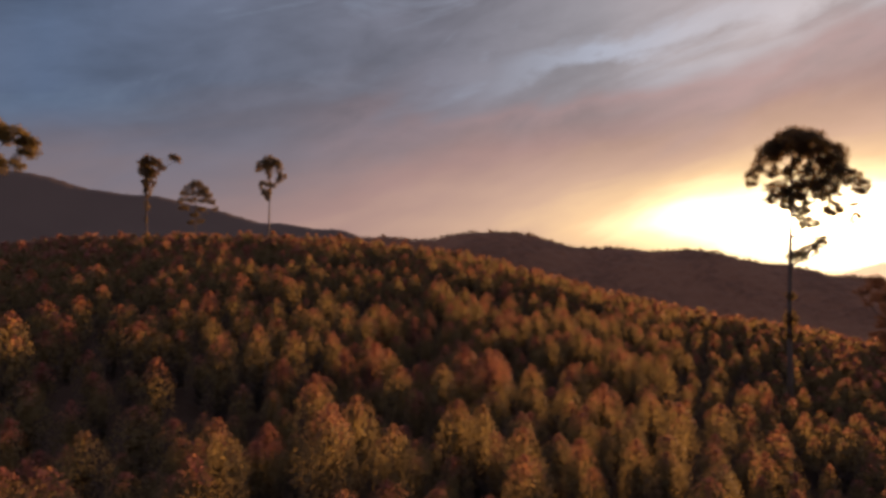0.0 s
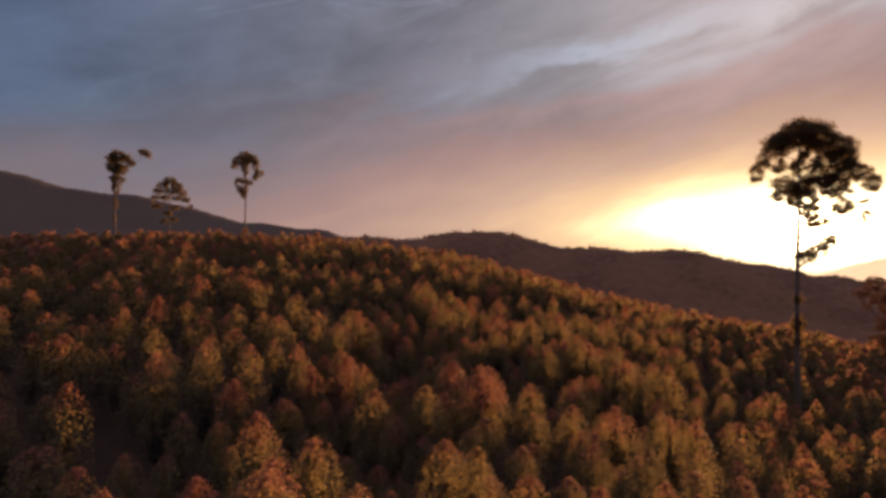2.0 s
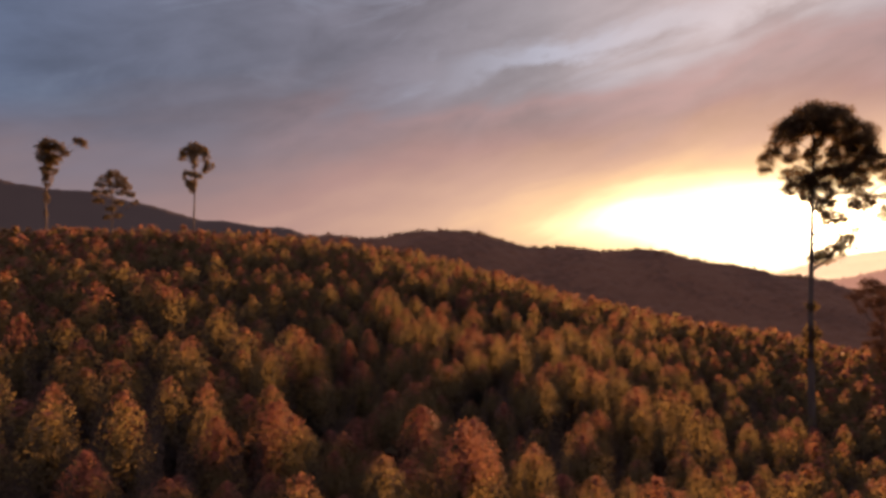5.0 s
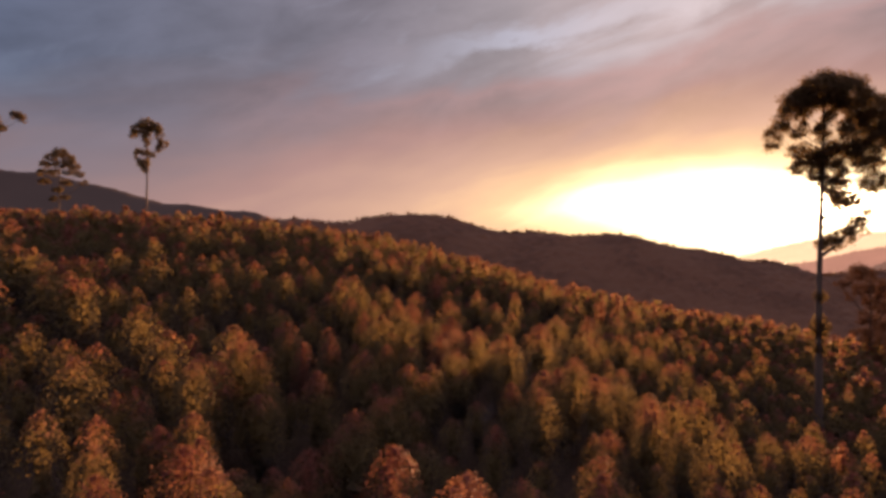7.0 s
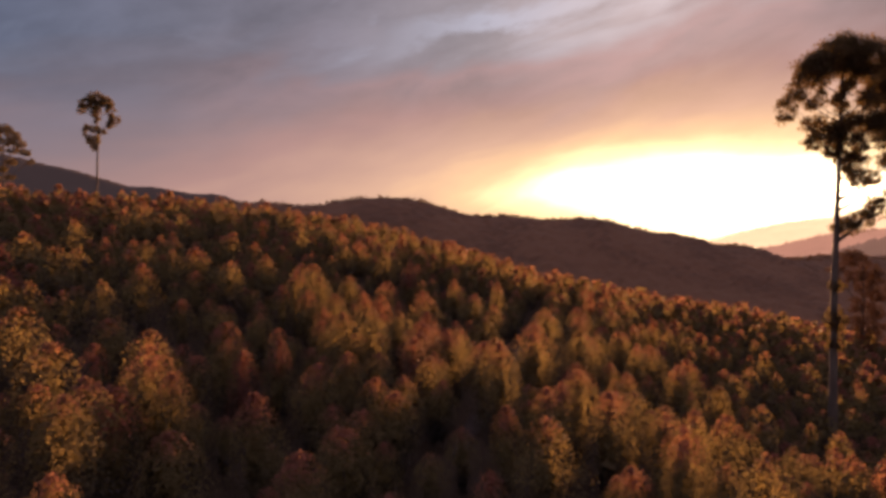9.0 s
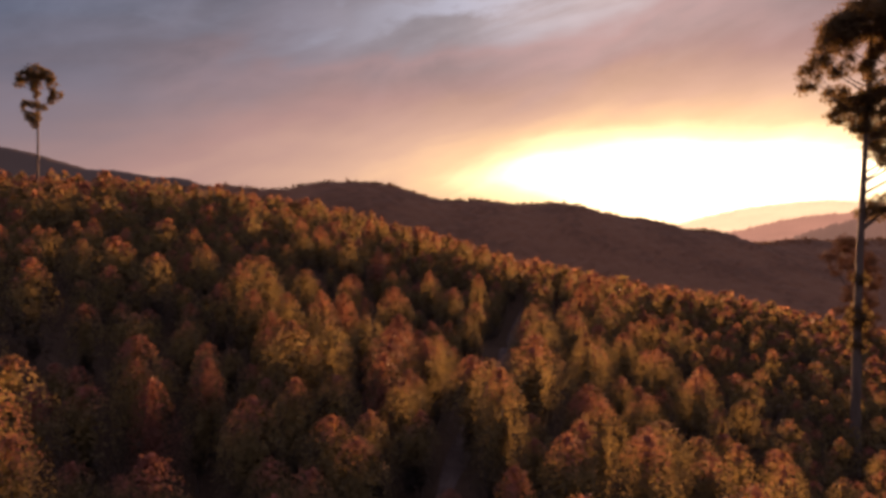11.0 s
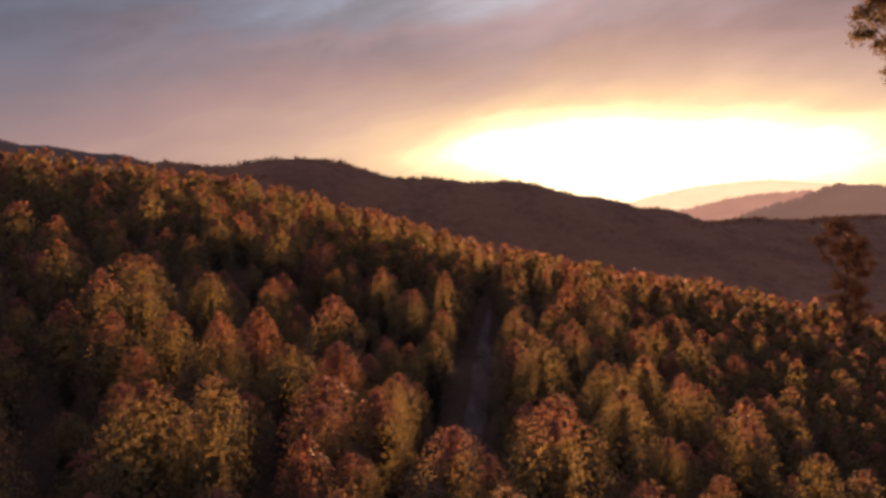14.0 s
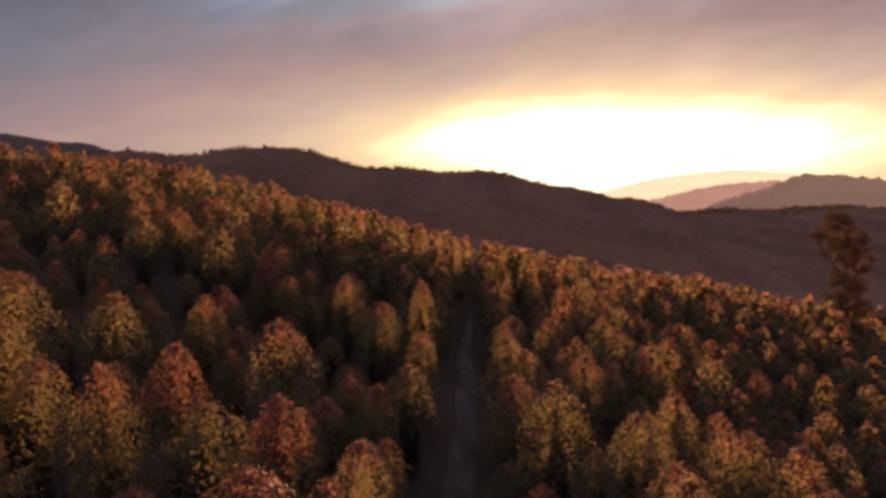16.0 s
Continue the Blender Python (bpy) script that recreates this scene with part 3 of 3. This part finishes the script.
def tall_tree(label, x, y, trunk_top, lobes, girth, lean=(0, 0), leaf=0.34, density=1.0, seed=1, mat=GUM_LEAF, vines=(), attach=0.55, name="gum_tree", tufts=0, spread=(0, 0, 0, 1, 1, 1)):
    """A tall bare-stemmed gum: lobes are (dx, dy, z, rx, ry, rz) with z in the world; each hangs on a limb of its own."""
    gen = np.random.default_rng(seed)
    foot = float(height(x, y))
    tree = new(name)
    tree.location = (x, y, foot)
    tall = trunk_top - foot
    pts, rad = [], []
    for k in range(11):
        u = k / 10
        pts.append((lean[0] * u + 0.18 * math.sin(5 * u + seed), lean[1] * u + 0.15 * math.cos(4 * u + seed), tall * u - 0.5 * (k == 0)))
        rad.append(girth * (1 - 0.72 * u) * (1.25 if k == 0 else 1))
    v, f = stem(pts, rad, 12)
    link("trunk", v, f, PALE_BARK, True).parent = tree
    allv, allf, allr, start = [], [], [], 0
    lobes = list(lobes)
    firm = len(lobes)
    while len(lobes) < firm + tufts:
        d = gen.normal(0, 1, 3)
        d *= gen.uniform(0.45, 1.0) / np.linalg.norm(d)
        r = gen.uniform(0.35, 0.7)
        lobes.append((*(np.array(spread[:3]) + d * np.array(spread[3:])).tolist(), r, r, r * gen.uniform(0.7, 1.3)))
    low = min(l[2] - l[5] for l in lobes)
    high = max(l[2] + l[5] for l in lobes)
    for number, (dx, dy, lz, rx, ry, rz) in enumerate(lobes):
        top = lz - foot
        if math.hypot(dx - lean[0], dy - lean[1]) > 0.8:
            h = min(max(top - attach * math.hypot(dx, dy) - 0.6, tall * 0.35), tall * 0.97)
            u = h / tall
            root = Vector((lean[0] * u + 0.18 * math.sin(5 * u + seed), lean[1] * u + 0.15 * math.cos(4 * u + seed), h))
            end = Vector((dx, dy, top + 0.15 * rz))
            middle = root.lerp(end, 0.5) + Vector((0, 0, -0.08 * (end - root).length))
            g = girth * (1 - 0.72 * u) * (0.45 if number < firm else 0.14)
            v, f = stem([root, root.lerp(middle, 0.5), middle, middle.lerp(end, 0.55), end], [g, g * 0.8, g * 0.6, g * 0.4, 0.03], 7)
            link("limb", v, f, PALE_BARK, True).parent = tree
            for _ in range(3 if number < firm else 0):
                twig = end + Vector(gen.normal(0, 0.5, 3).tolist()) * min(rx, rz)
                v, f = stem([middle, middle.lerp(twig, 0.5) + Vector((0, 0, 0.15)), twig], [g * 0.4, g * 0.25, 0.02], 5)
                link("branch", v, f, PALE_BARK, True).parent = tree
        clumps = max(5, int(density * 7.5 * (rx * ry * rz) ** 0.62))
        for _ in range(clumps):
            d = gen.normal(0, 1, 3)
            d /= np.linalg.norm(d)
            d *= gen.uniform(0.35, 1.0) ** 0.6
            c = np.array([dx, dy, top]) + d * np.array([rx, ry, rz])
            cr = gen.uniform(0.5, 0.9) * min(1.05, 0.55 + 0.25 * min(rx, rz))
            k = int(34 * (cr / leaf / 2) ** 1.2)
            o = gen.normal(0, 1, (k, 3))
            o /= np.linalg.norm(o, axis=1)[:, None]
            cen = c + o * (cr * gen.uniform(0.25, 1.0, k) ** 0.5)[:, None] * np.array([1.15, 1.15, 0.8])
            v, f = blades(cen, o, leaf, 0.62, gen, 0.15)
            allv.append(v), allf.append(f + start)
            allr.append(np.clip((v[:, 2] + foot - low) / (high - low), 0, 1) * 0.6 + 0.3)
            start += len(v)
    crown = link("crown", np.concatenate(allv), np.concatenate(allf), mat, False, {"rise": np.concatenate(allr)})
    crown.parent = tree
    for vz, vr, vh in vines:
        k = int(320 * vr * vh)
        a, u = gen.uniform(0, 6.283, k), gen.normal(0, 0.5, k)
        h = vz - foot
        r = vr * np.sqrt(gen.uniform(0.1, 1, k)) * np.exp(-u * u * 0.8)
        w = h / tall
        cen = np.stack([lean[0] * w + r * np.cos(a), lean[1] * w + r * np.sin(a), h + u * vh], -1)
        v, f = blades(cen, np.stack([np.cos(a), np.sin(a), 0 * a], -1), 0.3, 0.7, gen)
        link("creeper", v, f, mat, False, {"rise": np.full(len(v), 0.3)}).parent = tree
    return tagged(tree, label, "tree")


# the broad-headed gum by the flight line
tall_tree("tall pale-trunked gum with a broad umbrella crown", 50.8, 100.6, 19.0,
          [(1.3, 0, 19.65, 3.1, 2.9, 2.2), (3.5, -0.5, 19.25, 2.3, 2.3, 2.1), (-0.7, 0.4, 18.95, 1.9, 1.9, 1.8), (-2.4, 0.3, 17.8, 1.8, 1.8, 1.8), (6.4, -0.3, 17.7, 2.3, 2.3, 2.4), (7.3, 0.4, 16.4, 1.6, 1.6, 1.8),
           (-4.3, -0.3, 16, 0.935, 0.935, 1.6), (-4.9, 0.3, 14.2, 0.935, 0.935, 1.5), (-1.4, 0.8, 15.1, 1.4, 1.2, 0.6), (0.1, -0.8, 15, 0.7, 0.7, 0.9), (-1, 0.5, 12.8, 0.7, 0.7, 0.6),
           (1.1, 0.5, 11.9, 2.2, 1.9, 1.1), (3.5, -0.4, 13.4, 2.2, 2, 1.3), (5.8, 0.3, 13, 2.1, 1.9, 1.4), (-1.6, -0.2, 11, 1.6, 1.3, 0.9), (0.1, 0.2, 10.3, 1.1, 1, 0.7),
           (2.6, 0.6, 9.2, 1.6, 1.3, 1.2), (2.9, -0.5, 7.6, 1.7, 1.3, 1.1), (7, -0.2, 9.7, 1.9, 1.6, 1.2), (9.4, 0.2, 14.6, 1.6, 1.5, 1.3), (11.2, 0.2, 12.9, 1.2, 1.2, 1.4), (10, 0.2, 10.4, 0.7, 0.7, 0.6),
           (10.4, 0.2, 8.3, 1.1, 1, 1.1), (1.6, 0.2, 2.6, 1.4, 1.1, 0.8), (3.4, 0.2, 3.5, 1.8, 1.2, 1), (5.2, 0.1, 4.8, 1.1, 1, 1.1), (6.3, 0.1, 6.1, 0.4, 0.4, 0.4)],
          0.46, (0.9, 0), 0.22, 2.9, 3, tufts=60, spread=(3.0, 0, 14.0, 6.2, 4.0, 4.3), vines=[(-3.2, 0.9, 0.7), (-6.6, 1.2, 1.3), (-9.0, 0.9, 1.0)])
# three gums on the crest
tall_tree("tall gum with tiered tufts on a bare trunk", -60.6, 236, 39.2,
          [(0.2, 0, 39.3, 2.6, 2.4, 2.0), (-2.2, 0, 38.2, 1.9, 1.8, 1.5), (-3.5, 0, 36.6, 1.2, 1.3, 1.2), (2.6, 0, 38.4, 1.9, 1.8, 1.6), (3.9, 0, 36.6, 1.3, 1.3, 1.6),
           (0.0, 0, 36.2, 1.5, 1.4, 1.8), (0.2, 0, 33.8, 0.9, 0.9, 1.4), (4.6, 0, 34.0, 1.5, 1.4, 1.7), (3.7, 0, 32.6, 1.0, 1.0, 0.9), (-0.8, 0, 31.6, 2.2, 1.9, 1.1),
           (-2.6, 0, 30.4, 0.8, 0.8, 0.9), (1.4, 0, 30.8, 1.3, 1.2, 0.9), (-0.6, 0, 28.6, 1.8, 1.6, 1.5), (-0.3, 0, 26.6, 1.0, 1.0, 1.2)],
          0.36, (0.3, 0), 0.40, 1.9, 5)
tall_tree("tall gum with a ragged column crown and one outlying tuft", -91.2, 210, 34.4,
          [(0.6, 0, 35.2, 2.6, 2.4, 1.7), (-1.4, 0, 34.2, 1.6, 1.5, 1.6), (2.6, 0, 34.4, 1.7, 1.6, 1.4), (4.2, 0, 33.0, 1.2, 1.1, 0.9), (-0.8, 0, 31.4, 2.3, 2.0, 2.0), (1.4, 0, 31.2, 1.9, 1.7, 1.7),
           (0.2, 0, 28.2, 2.0, 1.8, 1.8), (0.0, 0, 25.4, 1.2, 1.2, 1.7), (7.6, 0, 36.2, 1.4, 1.3, 0.9), (8.9, 0, 35.5, 1.2, 1.2, 1.1), (-0.2, 0, 21.0, 0.7, 0.7, 1.8), (-0.2, 0, 16.8, 0.5, 0.5, 1.4)],
          0.36, (-0.4, 0), 0.40, 1.9, 8)
tall_tree("gum with a layered dome crown", -98.6, 271, 34.0,
          [(0.0, 0, 36.0, 2.8, 2.6, 1.6), (-2.6, 0, 34.4, 2.4, 2.2, 1.4), (3.0, 0, 34.0, 2.6, 2.4, 1.4), (-4.2, 0, 32.0, 2.0, 1.9, 1.3), (0.4, 0, 32.2, 3.0, 2.6, 1.3), (4.8, 0, 31.6, 2.2, 2.0, 1.3),
           (-5.6, 0, 29.4, 1.6, 1.5, 1.3), (-1.8, 0, 29.6, 2.4, 2.2, 1.2), (3.0, 0, 29.4, 2.2, 2.0, 1.0), (6.4, 0, 29.0, 1.6, 1.5, 1.2), (-4.6, 0, 26.4, 2.0, 1.8, 1.0),
           (7.8, 0, 26.2, 1.1, 1.1, 0.9), (2.4, 0, 26.0, 1.6, 1.5, 1.0), (-0.4, 0, 23.8, 2.0, 1.8, 1.0), (-1.8, 0, 20.6, 1.4, 1.3, 1.0), (2.0, 0, 21.4, 1.3, 1.2, 1.0)],
          0.36, (0, 0), 0.40, 1.7, 11)
# gum at the edge of the slope, warm sunlight painted into its leaves
tall_tree("leafy gum with loose hanging sprays, warm light painted into its leaves", -77.0, 115, 24.0,
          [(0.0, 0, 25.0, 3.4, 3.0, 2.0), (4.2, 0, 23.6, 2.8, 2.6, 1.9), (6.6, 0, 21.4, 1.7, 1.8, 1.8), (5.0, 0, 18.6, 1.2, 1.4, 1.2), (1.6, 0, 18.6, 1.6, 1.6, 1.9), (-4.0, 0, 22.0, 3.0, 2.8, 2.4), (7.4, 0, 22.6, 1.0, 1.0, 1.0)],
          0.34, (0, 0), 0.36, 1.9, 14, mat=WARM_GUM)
# creeper-hung tree low on the far slope
tall_tree("round-headed tree hung with creepers below the crown", 98, 151, -3.0,
          [(-2.4, 0, -1.4, 2.0, 2.0, 1.4), (-0.6, 0.5, -2.2, 1.9, 2.0, 1.5), (-4.2, 0, -3.6, 1.6, 1.6, 1.1), (-6.0, 0.2, -4.2, 1.1, 1.1, 1.0), (-4.4, -0.3, -6.2, 1.2, 1.2, 0.9), (1.2, 0, -4.4, 1.9, 2.0, 1.7), (3.2, 0.3, -5.4, 1.8, 1.8, 1.8), (-1.2, 0, -5.0, 1.7, 1.7, 1.5), (4.0, 0, -8.2, 1.2, 1.2, 1.5),
           (0.4, 0, -7.6, 1.7, 1.7, 1.6), (2.6, -0.4, -8.6, 1.5, 1.5, 1.4), (-0.8, 0.4, -10.4, 1.5, 1.5, 1.6), (1.6, 0, -11.2, 1.8, 1.8, 1.7), (3.6, 0.3, -12.0, 1.2, 1.2, 1.6), (-2.0, 0, -13.4, 1.6, 1.5, 1.7), (0.6, -0.3, -14.2, 2.0, 2.0, 1.8), (3.0, 0, -15.2, 1.6, 1.6, 1.6),
           (-3.4, 0, -16.4, 1.6, 1.5, 1.5), (-0.4, 0.3, -17.4, 2.2, 2.0, 1.8), (2.6, 0, -18.4, 1.8, 1.8, 1.7), (-2.4, 0, -19.4, 2.0, 1.8, 1.5)],
          0.35, (0, 0), 0.26, 1.35, 17, mat=WOOD_LEAF, attach=0.9)

# the wooded ridge, seen small across the valley ------------------------------


def build_far_wood():
    """A closed canopy over the ridge, uneven like tree tops, with single crowns standing out of it."""
    gen = np.random.default_rng(21)
    gx, gy = np.meshgrid(np.arange(-420, 900, 4.5), np.arange(200, 700, 4.5), indexing="ij")
    gx, gy = gx + gen.normal(0, 0.9, gx.shape), gy + gen.normal(0, 0.9, gx.shape)

    def wooded(x, y):
        past = (y > np.clip(240 - 0.6 * x, 190, 280) + 35) | (x > 185)
        return past & ((np.abs(x) < 0.72 * y + 70) | (x > 0)) & (x < 1.35 * y - 10)

    lump = np.sin(gx / 6.1 + 2 * np.sin(gy / 11)) * np.sin(gy / 7.3 + 2 * np.sin(gx / 13))
    patch = np.sin(gx / 23 + 3 * np.sin(gy / 41)) * np.sin(gy / 31 + 2 * np.sin(gx / 37))
    gz = height(gx, gy) + 3.7 + 0.7 * lump + gen.normal(0, 0.42, gx.shape)
    w = gx.shape[1]
    i, j = np.meshgrid(np.arange(gx.shape[0] - 1), np.arange(w - 1), indexing="ij")
    keep = wooded(gx, gy)[:-1, :-1]
    p = i[keep] * w + j[keep]
    faces = np.concatenate([np.stack([p, p + w, p + w + 1], -1), np.stack([p, p + w + 1, p + 1], -1)])
    sheet = (np.stack([gx, gy, gz], -1).reshape(-1, 3), faces, (0.55 + 0.25 * patch + gen.normal(0, 0.12, gx.shape)).ravel())
    # crowns on the crest and on the near foot of the slope
    x, y = gen.uniform(-420, 900, 16000), gen.uniform(200, 690, 16000)
    crest = np.abs(y - 650 - 25 * np.sin(x / 110)) < 22
    keep = wooded(x, y) & (crest | (y < 330))
    x, y, crest = x[keep], y[keep], crest[keep]
    size = gen.uniform(0.75, 1.35, len(x))
    joined_wood("ridge_woodland", x, y, height(x, y), size, size, gen.uniform(0, 6.283, len(x)), [(crest, 14, 1.1), (~crest, 60, 0.8)],
                "dark brown woodland covering the ridge across the valley", WOOD_LEAF, sheet, wide=3.0, tall=3.2, base=1.8)


build_far_wood()

# single trees that stand above the ridge's skyline
for k, (rx_, tall_, wide_, flat_) in enumerate([(265, 9.0, 5.0, 0.9), (284, 8.0, 3.6, 0.9), (138, 8.0, 5.0, 2.0), (150, 8.6, 5.0, 2.2), (164, 8.0, 5.5, 2.0), (46, 8.5, 2.2, 1.8), (60, 7.5, 3.5, 1.6),
                                                (213, 8.2, 4.5, 1.8), (240, 7.6, 4.0, 1.6), (384, 8.5, 4.5, 2.4), (372, 8.0, 5.0, 2.2), (330, 7.8, 4.0, 1.8)]):
    ry_ = 650 + 25 * math.sin(rx_ / 110) - 2
    top_ = float(height(rx_, ry_)) + tall_ * 0.8
    tall_tree("dark flat-crowned tree on the wooded ridge" if flat_ < 1.5 else "dark spreading tree on the wooded ridge", rx_, ry_, top_ - flat_,
              [(0, 0, top_ - flat_, wide_ * 0.6, wide_ * 0.6, flat_), (-wide_ * 0.5, 0, top_ - flat_ * 1.2, wide_ * 0.55, wide_ * 0.5, flat_ * 0.8), (wide_ * 0.5, 0, top_ - flat_ * 1.3, wide_ * 0.55, wide_ * 0.5, flat_ * 0.8)],
              0.4, (0, 0), 1.0, 0.6, 30 + k, mat=WOOD_LEAF, name="ridge_tree")

# hazy distance behind the ridge ----------------------------------------------


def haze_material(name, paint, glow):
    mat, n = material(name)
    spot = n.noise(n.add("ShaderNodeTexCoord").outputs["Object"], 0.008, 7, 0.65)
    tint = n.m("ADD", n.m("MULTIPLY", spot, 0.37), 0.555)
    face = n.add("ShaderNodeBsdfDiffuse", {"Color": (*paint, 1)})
    # emission on the hill's own surface stands in for lit hazy air
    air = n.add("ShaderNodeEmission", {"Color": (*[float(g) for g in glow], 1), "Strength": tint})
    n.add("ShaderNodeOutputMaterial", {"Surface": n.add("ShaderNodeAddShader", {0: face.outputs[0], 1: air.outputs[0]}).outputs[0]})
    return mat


def distant_hill(label, distance, first, last, profile, paint, glow, wobble):
    """A long hill far off: a ridge with a near and a far slope, following the bearing from first to last degrees."""
    a = np.linspace(first, last, 260)
    rise = profile(a) * distance + wobble * (0.5 * np.sin(a * 9) * np.sin(a * 3.1) + 0.3 * np.sin(a * 23) + 0.3 * np.sin(a * 41 + 2 * np.sin(a * 5)))
    rows = []
    for push, share in ((-0.36, 0.0), (-0.12, 0.5), (-0.02, 0.93), (0.0, 1.0), (0.02, 0.93), (0.12, 0.0)):
        d = distance * (1 + push)
        z = -60 + (rise + 60) * share
        rows.append(np.stack([5 + d * np.sin(np.radians(a)), 50 + d * np.cos(np.radians(a)), z], -1))
    w = len(a)
    faces = [(i * w + j, i * w + j + 1, (i + 1) * w + j + 1, (i + 1) * w + j) for i in range(5) for j in range(w - 1)]
    ob = link("backdrop", np.concatenate(rows), faces, haze_material("haze_glow_hill", paint, glow), True)
    tagged(ob, label, "hill", kind="structure")


HAZE = 0.58        # strength of the haze put into the far hills' surfaces as glow


def outline(a, marks):
    """Height of a hill's crest over its distance, by bearing, eased round its corners."""
    return sum(np.interp(a + d, [m[0] for m in marks], [m[1] for m in marks]) for d in (-0.5, -0.2, 0.2, 0.5)) / 4


MOUNTAIN = [(-75, 0.06), (-55, 0.115), (-42, 0.135), (-36, 0.134), (-32.5, 0.1305), (-30.8, 0.1265), (-28.5, 0.1137), (-27.4, 0.1132), (-25.3, 0.1075), (-24.1, 0.109), (-23.1, 0.1075), (-21, 0.0985),
            (-19.1, 0.0933), (-16.7, 0.0805), (-15.3, 0.0725), (-14.1, 0.0755), (-12.2, 0.0705), (-10.9, 0.0665), (-9.2, 0.068), (-8.1, 0.063), (-7.2, 0.054), (-5, 0.04), (-2, 0.01)]
distant_hill("long dark mountain behind the plantation, greyed by painted-on haze", 2100, -75, -2, lambda a: outline(a, MOUNTAIN), (0.045, 0.035, 0.03), HAZE * np.array((0.0125, 0.0088, 0.0092)), 2.6)
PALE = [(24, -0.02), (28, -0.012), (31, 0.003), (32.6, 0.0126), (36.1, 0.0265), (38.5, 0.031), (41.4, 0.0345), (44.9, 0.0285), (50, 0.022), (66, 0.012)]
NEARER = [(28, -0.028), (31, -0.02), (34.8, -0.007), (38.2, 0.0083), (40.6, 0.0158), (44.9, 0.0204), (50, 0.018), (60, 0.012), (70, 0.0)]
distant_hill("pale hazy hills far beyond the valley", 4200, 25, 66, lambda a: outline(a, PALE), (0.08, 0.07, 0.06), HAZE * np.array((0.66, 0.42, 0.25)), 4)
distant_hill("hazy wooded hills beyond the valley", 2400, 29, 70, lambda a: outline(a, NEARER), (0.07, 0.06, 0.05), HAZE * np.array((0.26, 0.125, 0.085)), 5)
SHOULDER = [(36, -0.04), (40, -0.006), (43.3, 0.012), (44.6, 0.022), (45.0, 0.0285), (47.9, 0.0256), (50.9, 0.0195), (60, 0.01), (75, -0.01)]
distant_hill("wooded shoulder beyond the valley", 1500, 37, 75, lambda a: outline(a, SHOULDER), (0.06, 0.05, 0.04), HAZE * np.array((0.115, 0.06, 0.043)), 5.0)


def build_lake():
    a = np.linspace(0, 2 * np.pi, 48, endpoint=False)
    cx, cy = 5 + 3100 * math.sin(radians(33.5)), 50 + 3100 * math.cos(radians(33.5))
    out = 1 + 0.12 * np.sin(3 * a) + 0.07 * np.sin(5 * a + 1)
    u, w = 60 * out * np.cos(a), 520 * out * np.sin(a)
    top = np.stack([cx + 0.834 * u + 0.552 * w, cy - 0.552 * u + 0.834 * w, np.full(48, -19.5)], -1)
    mesh = bpy.data.meshes.new("water")
    low = top - np.array([0, 0, 4.0])
    mesh.from_pydata(np.concatenate([top, low]).tolist(), [], [tuple(range(48))] + [(i, i + 48, (i + 1) % 48 + 48, (i + 1) % 48) for i in range(48)])
    mat, n = material("still_water")
    ripple = n.add("ShaderNodeBump", {"Height": n.noise(n.add("ShaderNodeTexCoord").outputs["Object"], 0.3, 3), "Strength": 0.03})
    face = n.add("ShaderNodeBsdfPrincipled", {"Base Color": (0.02, 0.025, 0.03, 1), "Roughness": 0.08, "Normal": ripple.outputs[0]})
    n.add("ShaderNodeOutputMaterial", {"Surface": face.outputs[0]})
    mesh.materials.append(mat)
    tagged(new("water", mesh), "small far lake mirroring the bright sky", "lake", kind="structure")


build_lake()
